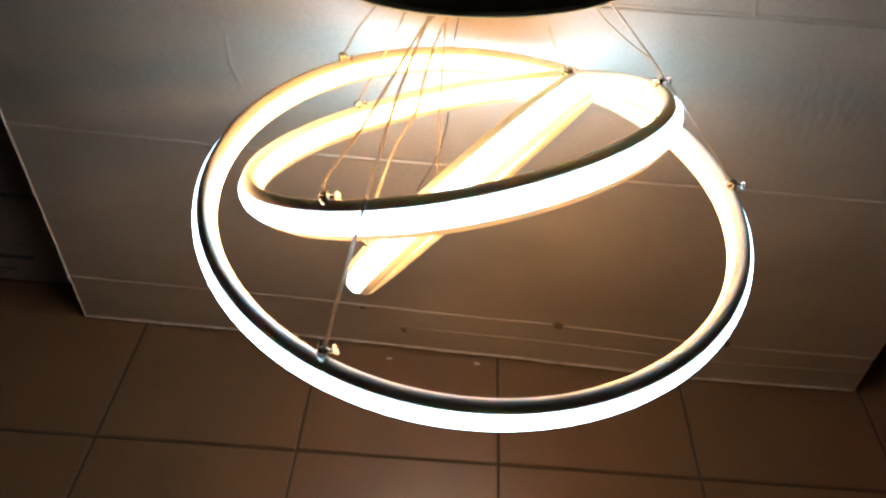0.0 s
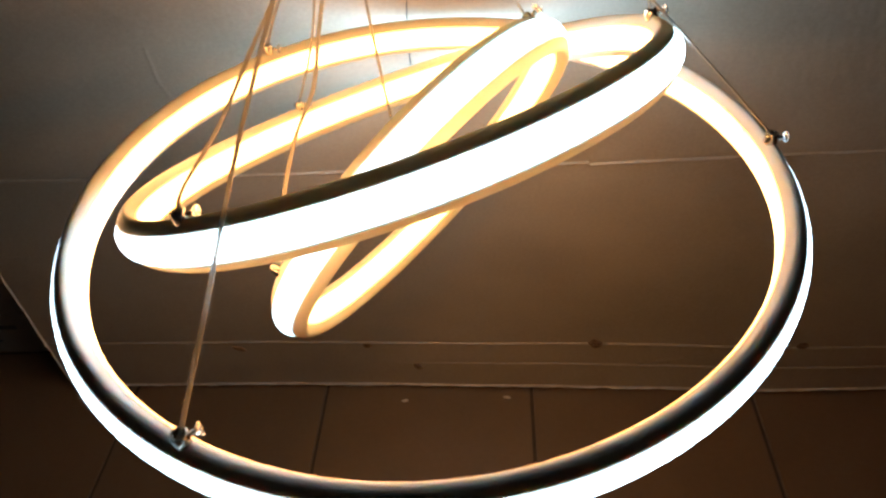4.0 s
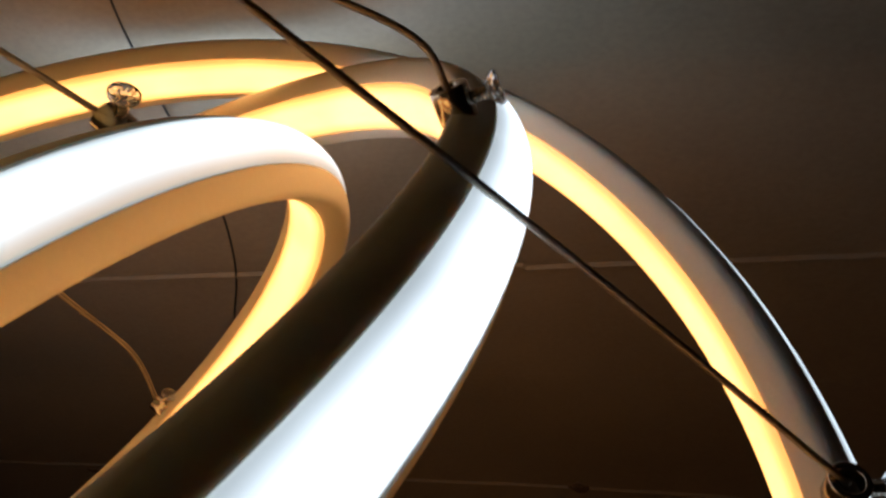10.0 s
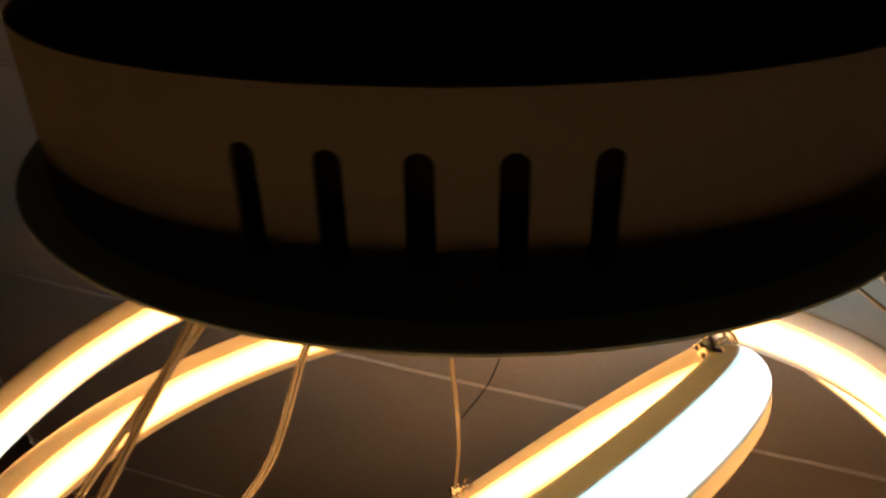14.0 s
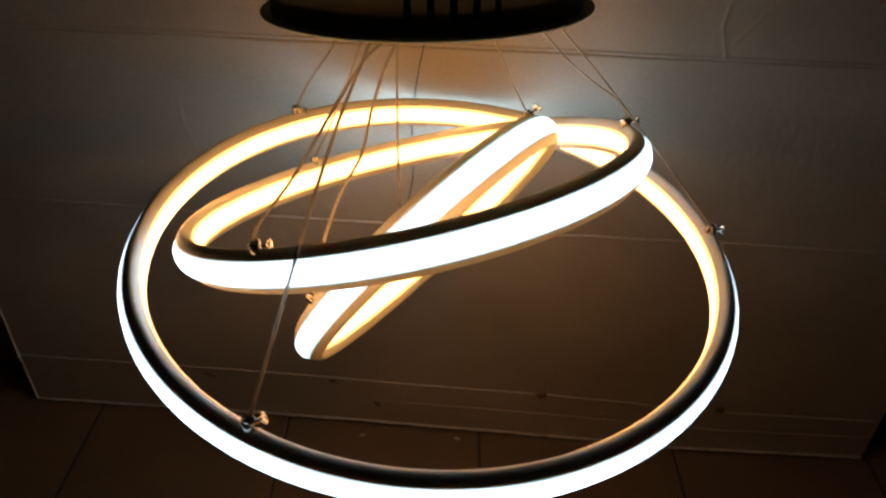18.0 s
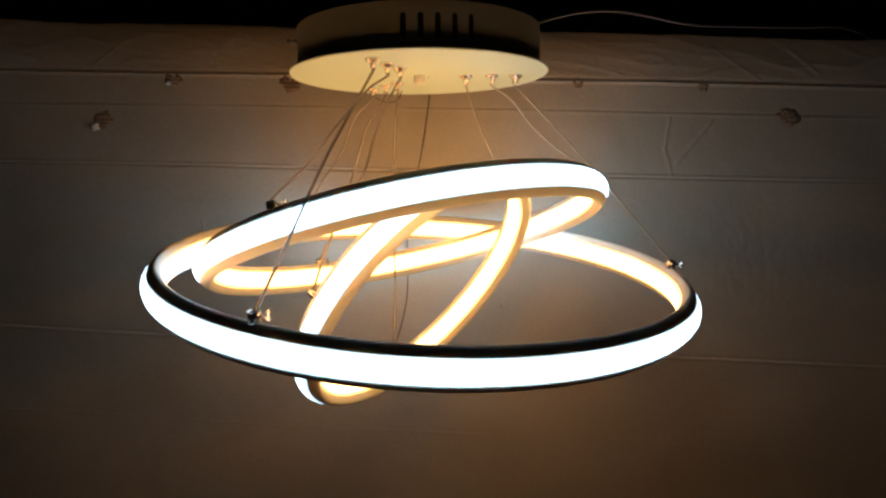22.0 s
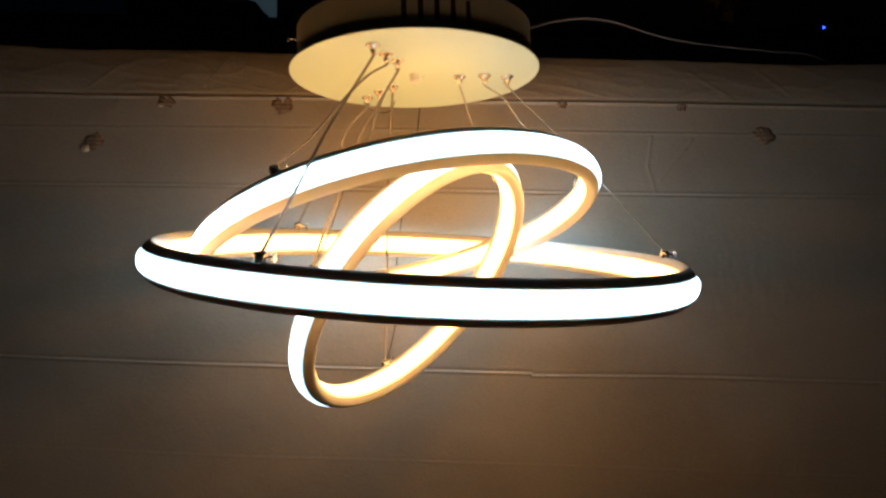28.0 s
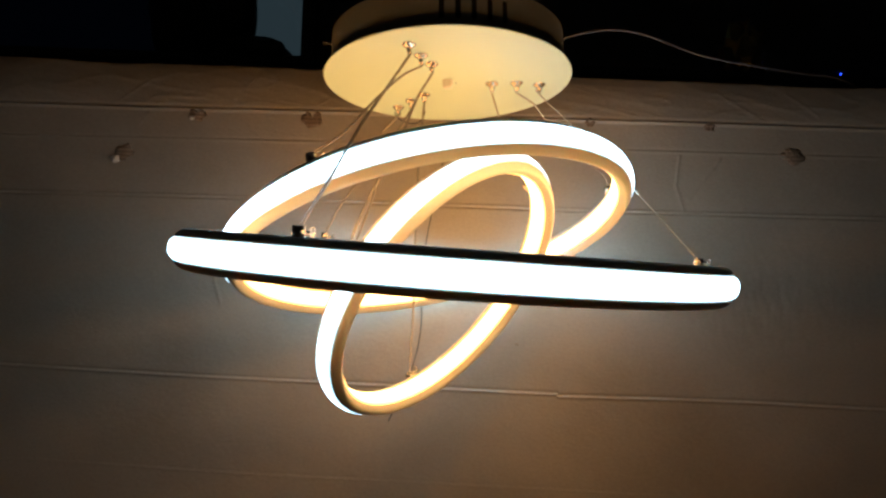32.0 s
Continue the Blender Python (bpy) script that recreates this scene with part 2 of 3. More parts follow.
# ---------------------------------------------------------------- the room
ROOM = (-2.2, 2.3, -2.4, 2.1, 2.5)   # x0 x1 y0 y1 height
x0, x1, y0, y1, top = ROOM
floor = tagged(part("floor", bm_mesh("floor", box(x0, y0, -0.10, x1, y1, -0.003), GROUT)), "tiled floor with dark recessed grout joints", "floor", kind="structure")
ceiling = tagged(part("ceiling", bm_mesh("ceiling", box(x0, y0, top, x1, y1, top + 0.1), CEIL)), "plain grey ceiling in the dark", "ceiling", kind="structure")
for name, b in (("wall_north", (x0, y1, 0, x1, y1 + 0.12, top)), ("wall_south", (x0, y0 - 0.12, 0, x1, y0, top)),
                ("wall_west", (x0 - 0.12, y0, 0, x0, y1, top)), ("wall_east", (x1, y0, 0, x1 + 0.12, y1, top))):
    tagged(part(name, bm_mesh(name, box(*b), WALL)), "dark unlit wall of the room", "wall", kind="structure")

# ---------------------------------------------------------------- cardboard sheet
BY = 0.2117
BX0, BX1, BTOP = -0.649, 0.700, 0.831


CREASES = ((0.404, -0.006, 0.0016, 0.0016), (0.648, 0.010, -0.0018, 0.0015), (0.768, 0.005, 0.0026, 0.0019), (0.728, 0.010, 0.0005, 0.0016), (0.097, -0.018, 0.0015, 0.0018), (0.055, -0.010, 0.0011, 0.0016), (0.276, -0.008, 0.0002, 0.0018))
SCRATCHES = (((0.307, 0.727), (0.304, 0.687)), ((0.304, 0.687), (0.317, 0.650)), ((0.320, 0.668), (0.361, 0.724)), ((-0.309, 0.572), (-0.308, 0.535)), ((-0.308, 0.535), (-0.298, 0.505)),
             ((-0.411, 0.805), (-0.451, 0.773)), ((-0.398, 0.772), (-0.418, 0.746)), ((-0.263, 0.821), (-0.290, 0.782)), ((0.356, 0.816), (0.416, 0.777)), ((0.450, 0.818), (0.489, 0.786)),
             ((0.212, 0.820), (0.282, 0.821)), ((0.188, 0.792), (0.245, 0.779)), ((-0.364, 0.826), (-0.320, 0.826)), ((-0.163, 0.787), (-0.178, 0.778)), ((0.24, 0.055), (0.36, 0.085)))


def sheet_depth(x, z):
    """How far back the sheet stands at (x, z): creases, bulges, dents and scratches."""
    y = 0.004 * noise.noise(Vector((x * 2.2, z * 2.6, 3.1))) + 0.0010 * noise.noise(Vector((x * 9, z * 9, 7.7))) + 0.0003 * noise.noise(Vector((x * 45, z * 40, 2.7)))
    y -= 0.015 * math.exp(-z / 0.10) * max(0.0, 1 - abs(x - 0.40) / 0.55)
    for zc, slope, depth, width in CREASES:
        c = zc + slope * x + 0.003 * noise.noise(Vector((x * 3.0, zc * 10, 0.3))) + (min(0.0025, -0.0030 + (x - 0.16) * 0.022) if zc == 0.404 and x > 0.158 else 0.0)
        d = (z - c) / width
        if zc == 0.055:
            depth *= max(0.0, min(1.0, (x + 0.15) / 0.2))
        if abs(d) < 6:
            y += -depth * math.exp(-d * d) + 0.7 * depth * math.exp(-(d - 1.8) ** 2)
    for (ax, az), (bx, bz) in SCRATCHES:
        if min(ax, bx) - 0.01 < x < max(ax, bx) + 0.01 and min(az, bz) - 0.01 < z < max(az, bz) + 0.01:
            dx, dz = bx - ax, bz - az
            t = max(0, min(1, ((x - ax) * dx + (z - az) * dz) / (dx * dx + dz * dz)))
            q = math.hypot(x - ax - t * dx, z - az - t * dz) / 0.0015
            y -= 0.0009 * math.exp(-q * q)
    blister = math.exp(-((x - 0.43) / 0.13) ** 2 - ((z - 0.53) / 0.09) ** 2)
    if blister > 0.03:
        y += 0.00045 * blister * noise.noise(Vector((x * 105 + z * 14, z * 48, 6.0))) + 0.00035 * blister * noise.noise(Vector((x * 160, z * 90, 2.0)))
    if z > 0.765:
        u = (z - 0.765) / 0.06
        y -= 0.0007 * min(1.0, u * 3) * (1 - abs(noise.noise(Vector((x * 11 + z * 16, z * 30 - x * 4, 8.0))))) ** 16
        y -= 0.0006 * min(1.0, u * 3) * (1 - abs(noise.noise(Vector((x * 5 - z * 12, z * 52 + x * 9, 3.0))))) ** 14
        y += 0.017 * u * u + 0.003 * u * noise.noise(Vector((x * 8, z * 25, 1.0))) + 0.0008 * u * abs(noise.noise(Vector((x * 16 + z * 30, z * 26, 4.0))))
    return y


nx = 860
levels = {0.0, BTOP}
for zc, _, _, width in CREASES:
    levels |= {zc + k * 0.0009 for k in range(-15, 16)}
levels = sorted(v for v in levels if 0 <= v <= BTOP)
rows_z = []
for a, b in zip(levels, levels[1:]):
    k = max(1, math.ceil((b - a) / (0.0034 if b < 0.66 else 0.0022)))
    rows_z += [a + (b - a) * i / k for i in range(k)]
rows_z.append(BTOP)
nz = len(rows_z) - 1
verts, faces = [], []
for z0 in rows_z:
    for i in range(nx + 1):
        x = BX0 + (BX1 - BX0) * i / nx
        zb = 0.0045 * (1 + noise.noise(Vector((x * 7, 0.2, 9.0)))) * 0.5 + 0.0016 * (1 + noise.noise(Vector((x * 60, 0.5, 9.0))))
        zt = 0.004 * noise.noise(Vector((x * 7, 0.7, 2.0))) + 0.0012 * noise.noise(Vector((x * 50, 0.7, 2.0)))
        z = z0 + zb * max(0, 1 - z0 / 0.03) + zt * max(0, (z0 - BTOP + 0.04) / 0.04)
        if i in (0, nx):
            x += 0.0025 * noise.noise(Vector((z * 14, 0, 5.0))) + 0.0012 * noise.noise(Vector((z * 70, 0, 5.0)))
        verts.append((x, BY + sheet_depth(x, z), z))
w = nx + 1
for j in range(nz):
    for i in range(nx):
        a = j * w + i
        faces.append((a, a + 1, a + w + 1, a + w))
n_front = len(faces)
base = len(verts)
verts += [(x, y + 0.005, z) for x, y, z in verts]
faces += [tuple(base + k for k in reversed(f)) for f in faces]
rim = [i for i in range(nx)] + [j * w + nx for j in range(nz)] + [nz * w + i for i in range(nx, 0, -1)] + [j * w for j in range(nz, 0, -1)]
for k in range(len(rim)):
    l = (k + 1) % len(rim)
    faces.append((rim[l], rim[k], base + rim[k], base + rim[l]))
me = bpy.data.meshes.new("cardboard_sheet")
me.from_pydata(verts, [], faces)
me.materials.append(CARD)
me.materials.append(PAPER)
smooth = [k < 2 * n_front for k in range(len(faces))]
me.polygons.foreach_set("use_smooth", smooth)
me.polygons.foreach_set("material_index", [0 if s else 1 for s in smooth])
board = tagged(part("cardboard_sheet", me), "large creased kraft cardboard sheet standing upright on the tiles", "cardboard")


def scrap(name, x, z, rx, rz, mat, seed, lift=0.0006, tilt=0.0, label=""):
    """A ragged torn patch lying on the sheet."""
    rnd = random.Random(seed)
    n = 40
    rim = []
    for k in range(n):
        a = 2 * math.pi * k / n
        r = 0.90 + 0.13 * math.sin(a * 2 + seed) * math.sin(a * 3 + seed * 2.3) + 0.05 * math.sin(a * 4 + seed * 1.7) + rnd.uniform(-0.07, 0.07)
        px, pz = rx * r * math.cos(a), rz * r * math.sin(a)
        rim.append((x + px * math.cos(tilt) - pz * math.sin(tilt), z + px * math.sin(tilt) + pz * math.cos(tilt)))
    vs = [(px, BY + sheet_depth(px, pz) - lift * 0.2, pz) for px, pz in rim]
    vs += [(x + (px - x) * 0.55, BY + sheet_depth(px, pz) - lift * rnd.uniform(0.6, 1.5), z + (pz - z) * 0.55) for px, pz in rim]
    vs += [(x, BY + sheet_depth(x, z) - lift, z)]
    vs += [(px, BY + sheet_depth(px, pz) + 0.002, pz) for px, pz in rim]
    fs = [(k, (k + 1) % n, n + (k + 1) % n, n + k) for k in range(n)] + [(n + k, n + (k + 1) % n, 2 * n) for k in range(n)]
    fs += [(k, 2 * n + 1 + k, 2 * n + 1 + (k + 1) % n, (k + 1) % n) for k in range(n)] + [tuple(2 * n + 1 + k for k in range(n))]
    return part(name, mesh_of(name, vs, fs, mat), board, Matrix(), label)


for i, (x, z, rx, rz, tilt) in enumerate(((-0.441, 0.704, 0.015, 0.012, 0.5), (-0.342, 0.759, 0.013, 0.010, 0), (-0.186, 0.758, 0.015, 0.014, 0), (0.187, 0.767, 0.007, 0.007, 0.5),
                                         (0.345, 0.767, 0.008, 0.006, 0), (0.457, 0.733, 0.017, 0.012, -0.2), (-0.149, 0.095, 0.007, 0.006, 0), (0.177, 0.096, 0.009, 0.011, 0.7),
                                         (-0.081, 0.048, 0.006, 0.009, 0.6), (0.452, 0.094, 0.009, 0.007, 0), (-0.345, 0.090, 0.012, 0.005, -0.4))):
    scrap("torn_patch", x, z, rx, rz, TORN, 40 + i, tilt=tilt, label="dark torn patch in the cardboard")
scrap("paper_shred", -0.452, 0.694, 0.007, 0.006, PAPER, 91, lift=0.004, label="pale shred of torn paper")
scrap("paper_shred", -0.350, 0.754, 0.004, 0.003, PAPER, 92, lift=0.003, label="pale shred of torn paper")

def frayed_edge(points, out, seed, label):
    """A thin ragged lip of pale torn liner along an edge of the sheet."""
    vs, fs = [], []
    for k, (x, z) in enumerate(points):
        r = 0.45 + 0.9 * noise.noise(Vector((k * 0.17, seed, 0))) + 0.45 * noise.noise(Vector((k * 1.7, seed, 3)))
        y = BY + sheet_depth(x, z)
        dx, dz = out[0] * 0.0034 * r, out[1] * 0.0034 * r
        vs += [(x - out[0] * 0.0030, y - 0.0004, z - out[1] * 0.0030), (x + dx * 0.3, y - 0.0016 - 0.0018 * r, z + dz * 0.3), (x + dx, y - 0.0006, z + dz), (x, y + 0.0010, z)]
    for k in range(len(points) - 1):
        a, b = 4 * k, 4 * k + 4
        fs += [(a + q, a + (q + 1) % 4, b + (q + 1) % 4, b + q) for q in range(4)]
    fs += [(0, 1, 2, 3), tuple(len(vs) - 4 + q for q in (3, 2, 1, 0))]
    part("frayed_edge", mesh_of("frayed_edge", vs, fs, PAPER, False), board, Matrix(), label)


frayed_edge([(BX0 + 0.002 + (BX1 - BX0 - 0.004) * k / 420, 0.0075) for k in range(421)], (0, -1), 2.0, "ragged pale bottom edge")
frayed_edge([(BX0 + 0.001, 0.008 + 0.80 * k / 260) for k in range(261)], (-0.6, 0), 6.0, "ragged pale side edge")

scrap("paper_shred", 0.1015, 0.467, 0.0022, 0.0012, TORN, 93, lift=0.001, tilt=-0.5, label="tiny torn fleck")


def flake(x, y, size, turn, seed):
    """A curled scrap of paper on the tiles."""
    rnd = random.Random(seed)
    rim = [(size * (1 + 0.35 * rnd.uniform(-1, 1)) * math.cos(a), 0.4 * size * (1 + 0.35 * rnd.uniform(-1, 1)) * math.sin(a)) for a in (2 * math.pi * k / 12 for k in range(12))]
    vs = [(u, v, 0.0006 + 8.0 * u * u) for u, v in rim] + [(u, v, 0.0012 + 8.0 * u * u) for u, v in rim]
    fs = [tuple(range(12))[::-1], tuple(range(12, 24))] + [(k, (k + 1) % 12, 12 + (k + 1) % 12, 12 + k) for k in range(12)]
    tagged(part("paper_scrap", mesh_of("paper_scrap", vs, fs, PAPER), None, pose(x, y, 0, 0, 0, turn)), "small pale scrap of torn paper on the tiles", "scrap", group="scraps on the floor")


flake(-0.103, 0.184, 0.005, 8, 3)
flake(0.049, 0.190, 0.006, -5, 4)

# ---------------------------------------------------------------- the pendant lamp
C0, AX = Vector((0.0008, 0.0007, 0.7655)), Vector((-0.0505, 0.1357, 0.9895)).normalized()
PLATE_R, DRUM_R, DRUM_H = 0.1296, 0.1213, 0.0430
CAN = frame_of(C0, AX)
lamp = tagged(new("pendant_lamp"), "hanging lamp of three lit white rings below a round white canopy", "pendant lamp")
lamp.matrix_basis = CAN
bpy.context.view_layer.update()

plate = part("canopy_plate", mesh_of("canopy_plate", *lathe([(0, 0.0), (PLATE_R - 0.0006, 0.0), (PLATE_R, 0.0005), (PLATE_R, 0.0013), (PLATE_R - 0.0005, 0.0018), (0, 0.0018)], 160), LACQUER, False), lamp, CAN, "round cream-lit white metal canopy plate")
# drum: a thin open shell with five upright vent slots cut through its front
SLOTS = [radians(a) for a in (-1.7, 5.4, 12.4, 19.5, 26.6)]
SLOT_W, SLOT_Z0, SLOT_Z1 = 0.0050, 0.0112, 0.0328


def drum_mesh():
    bm = bmesh.new()
    half_angle = SLOT_W / 2 / DRUM_R
    cuts = sorted({round(a + s * half_angle * k, 6) for a in SLOTS for s in (-1, 1) for k in (1.0, 0.96, 0.88, 0.76, 0.6, 0.4, 0.2)} | {round(a, 6) for a in SLOTS})
    ang = list(cuts)
    start, stop = cuts[-1], cuts[0] + 2 * math.pi
    ang += [start + (stop - start) * k / 130 for k in range(1, 130)]
    r = SLOT_W / 2
    steps = (0.0, 0.06, 0.14, 0.26, 0.42, 0.6, 0.8, 1.0)
    zs = [0.0018] + [SLOT_Z0 + r * k for k in steps] + [SLOT_Z1 - r * k for k in reversed(steps)] + [DRUM_H - 0.001, DRUM_H]

    def inside(a, z):
        for s in SLOTS:
            dx = abs(a - s) * DRUM_R
            dz = max(0, SLOT_Z0 + r - z, z - (SLOT_Z1 - r))
            if dx * dx + dz * dz < r * r * 0.98 and SLOT_Z0 < z < SLOT_Z1:
                return True
        return False
    n = len(ang)
    layers = []
    for rad in (DRUM_R, DRUM_R - 0.0012):
        layers.append([[bm.verts.new((rad * math.sin(a), -rad * math.cos(a), z)) for z in zs] for a in ang])
    gone = set()
    for i in range(n):
        a0, a1 = ang[i], ang[(i + 1) % n] + (2 * math.pi if i == n - 1 else 0)
        for k in range(len(zs) - 1):
            if inside((a0 + a1) / 2, (zs[k] + zs[k + 1]) / 2):
                gone.add((i, k))
    for i in range(n):
        j = (i + 1) % n
        for k in range(len(zs) - 1):
            if (i, k) in gone:
                continue
            for L in layers:
                bm.faces.new((L[i][k], L[j][k], L[j][k + 1], L[i][k + 1]))
            for (di, dk), (p, q) in (((-1, 0), ((i, k), (i, k + 1))), ((1, 0), ((j, k), (j, k + 1))), ((0, -1), ((i, k), (j, k))), ((0, 1), ((i, k + 1), (j, k + 1)))):
                near = ((i + di) % n, k + dk)
                if near in gone or not 0 <= near[1] < len(zs) - 1:
                    bm.faces.new((layers[0][p[0]][p[1]], layers[0][q[0]][q[1]], layers[1][q[0]][q[1]], layers[1][p[0]][p[1]]))
    return bm_mesh("canopy_drum", bm, SHADED_LACQUER)


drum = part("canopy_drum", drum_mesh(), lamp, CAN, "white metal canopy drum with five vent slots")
part("liner", mesh_of("liner", *lathe([(0, 0.0022), (DRUM_R - 0.004, 0.0022), (DRUM_R - 0.004, 0.0400), (DRUM_R - 0.006, 0.0400), (DRUM_R - 0.006, 0.0040), (0, 0.0040)], 64), INSIDE, False), drum, CAN, "black inside of the canopy")
part("back_cover", mesh_of("back_cover", *lathe([(0, 0.0350), (DRUM_R - 0.0075, 0.0350), (DRUM_R - 0.0075, 0.0365), (0, 0.0365)], 64), INSIDE, False), drum, CAN, "black recessed back cover")
part("side_screw", mesh_of("side_screw", *lathe([(0, 0), (0.0022, 0), (0.0022, 0.0016), (0.0009, 0.0018), (0.0009, 0.0075), (0.0024, 0.0078), (0.0024, 0.0092), (0, 0.0092)], 14), CHROME), drum,
     CAN @ pose(-DRUM_R * math.sin(radians(79)), -DRUM_R * math.cos(radians(79)), 0.033) @ Matrix.Rotation(radians(-90), 4, "Y"))
part("centre_nut", mesh_of("centre_nut", *lathe([(0, -0.0080), (0.0046, -0.0080), (0.0053, -0.0068), (0.0055, -0.0012), (0.0058, 0.0002), (0, 0.0002)], 28), NUB), plate, CAN, "milky plastic nut under the canopy")
part("pin_hole", mesh_of("pin_hole", *lathe([(0, -0.0003), (0.0008, -0.0003), (0.0008, 0.0003), (0, 0.0003)], 12), INSIDE), plate, CAN @ pose(0.0085, 0.0085, 0))
# rod that carries the canopy from the ceiling, unseen in the dark above
rod_top = Vector((C0.x, C0.y, 2.5))
part("hanging_rod", mesh_of("hanging_rod", *tube([C0 + AX * 0.036, C0 + AX * 0.12, rod_top], 0.006, 10), BLACK), lamp, Matrix(), "thin black rod up to the ceiling")

# three rings: white aluminium profile, cool light outwards, warm light inwards
A_HALF, A_OUT, H_EDGE, H_APEX, BULGE = 0.0064, 0.0073, 0.0101, 0.0170, 0.0056
H_IN, BULGE_IN = 0.0102, 0.0026


def profile_outline(radius, k=12):
    """Body of the ring: arched above and below, hollowed on both sides for the diffusers; the lips reach further over on the inner side."""
    o = []
    for i in range(k + 1):
        a = math.pi * i / k
        edge = H_EDGE if a < math.pi / 2 else H_IN
        o.append(((A_OUT if a < math.pi / 2 else A_HALF) * math.cos(a), edge + (H_APEX - edge) * (1 - abs(math.cos(a)) ** 1.5) ** 0.85))
    top = o + [(-A_HALF + 0.0012, H_IN - 0.0006), (-A_HALF + 0.0016, 0)]
    low = [(x, -z) for x, z in reversed(top[:-1])]
    o = top + low + [(A_OUT - 0.0020, -H_EDGE + 0.0006), (A_HALF - 0.0016, 0), (A_OUT - 0.0020, H_EDGE - 0.0006)]
    return [(radius + x, z) for x, z in o]


def diffuser_outline(radius, sign, k=12):
    h, bulge = (H_EDGE, BULGE) if sign > 0 else (H_IN, BULGE_IN)
    o = []
    for i in range(k + 1):
        a = math.pi * (i / k - 0.5)
        o.append((radius + sign * (A_HALF - 0.0004 + bulge * math.cos(a) ** (1.15 if sign > 0 else 0.75)), (h - 0.0005) * math.copysign(abs(math.sin(a)) ** (1.0 if sign > 0 else 0.85), a)))
    return o + [(radius + sign * (A_HALF - 0.0010), h - 0.0009), (radius + sign * (A_HALF - 0.0010), -h + 0.0009)]


def crisp(outline, gap=0.00012):
    """Outline with each inner corner doubled, so that smooth shading keeps its edges."""
    o = [outline[0]]
    for p, q, w in zip(outline, outline[1:], outline[2:]):
        for e in (p, w):
            d = math.hypot(e[0] - q[0], e[1] - q[1])
            f = min(0.3, gap / d)
            o.append((q[0] + (e[0] - q[0]) * f, q[1] + (e[1] - q[1]) * f))
    return o + [outline[-1]]


GRIP = mesh_of("gripper", *lathe(crisp([(0, -0.0026), (0.0046, -0.0026), (0.0046, 0.0054), (0.0043, 0.0057), (0.0032, 0.0057), (0.0029, 0.0054), (0.0029, 0.0012), (0, 0.0012)]), 32), CHROME)


def knob_mesh():
    """Clear moulded head of a thumb screw along x: a faceted funnel with a hollow face."""
    bm = bmesh.new()
    prof = [(0.0074, 0.0016), (0.0080, 0.0019), (0.0094, 0.0036), (0.0099, 0.0040), (0.0110, 0.0041), (0.0113, 0.0037), (0.0106, 0.0022), (0.0098, 0.0010), (0.0097, 0.0)]
    n = 12
    rings = []
    for i, (x, r) in enumerate(prof):
        rings.append([bm.verts.new((x, r * math.cos(2 * math.pi * (k + 0.5 * (i % 2)) / n), r * math.sin(2 * math.pi * (k + 0.5 * (i % 2)) / n))) for k in range(n)] if r else [bm.verts.new((x, 0, 0))])
    for a, b in zip(rings, rings[1:]):
        for k in range(n):
            if len(b) == 1:
                bm.faces.new((a[k], a[(k + 1) % n], b[0]))
            else:
                bm.faces.new((a[k], a[(k + 1) % n], b[(k + 1) % n], b[k]))
    bm.faces.new(rings[0][::-1])
    return bm_mesh("thumb_screw", bm, CRYSTAL)


def thread_mesh():
    o = [(0, 0.0034)]
    for k in range(5):
        o += [(0.0013, 0.0036 + k * 0.0009), (0.0017, 0.00395 + k * 0.0009), (0.0017, 0.00415 + k * 0.0009)]
    return mesh_of("screw_thread", *lathe(o + [(0.0013, 0.0082), (0, 0.0082)], 16), CHROME)


KNOB, THREAD = knob_mesh(), thread_mesh()

RINGS = (
    ("large", (0.0143, -0.0539, 0.5716), (0.0301, -0.0142, 0.9994), 0.2496, 192, "large lit ring, nearly level"),
    ("middle", (-0.0101, -0.0087, 0.6000), (-0.2501, 0.3131, 0.9162), 0.2015, 160, "middle lit ring, tilted up to one side"),
    ("small", (0.0078, -0.0144, 0.5459), (-0.7189, 0.4687, 0.5134), 0.1477, 128, "small lit ring, steeply tilted"),
)
# clip on the ring, eyelet in the canopy
HOLD = {
    "large": (((-0.0874, -0.2833, 0.5884), (-0.0340, -0.0900, 0.7741)), ((-0.1482, 0.1354, 0.5972), (-0.0576, 0.0794, 0.7499)), ((0.2616, -0.0239, 0.5793), (0.0989, 0.0161, 0.7658))),
    "middle": (((-0.1028, -0.1833, 0.6541), (-0.0240, -0.0649, 0.7709)), ((-0.1330, 0.1389, 0.5376), (-0.0416, 0.0581, 0.7536)), ((0.1800, 0.0287, 0.6585), (0.0744, 0.0101, 0.7642))),
    "small": (((-0.0820, -0.1320, 0.5712), (-0.0145, -0.0441, 0.7685)), ((-0.0310, 0.0841, 0.4376), (-0.0259, 0.0403, 0.7567)), ((0.0916, 0.0298, 0.6592), (0.0478, 0.0109, 0.7638))),
}
# which way each thumb screw points
SCREW = {"large": ((0.8, 0.6, 0), (1, 0.1, 0), (1, 0.1, 0)), "middle": ((1, 0.2, 0.2), (1, 0.1, 0), (1, 0.2, 0)), "small": ((0.6, 0.8, 0.6), (1, 0.3, 0.8), (0.65, 0.10, 0.95))}

GROMMET = mesh_of("grommet", *lathe([(0, 0.0004), (0.0066, 0.0004), (0.0068, -0.0004), (0.0058, -0.0012), (0.0030, -0.0034), (0.0022, -0.0042), (0.0020, -0.0082), (0.0012, -0.0086), (0.0012, -0.0060), (0, -0.0060)], 28), CHROME)

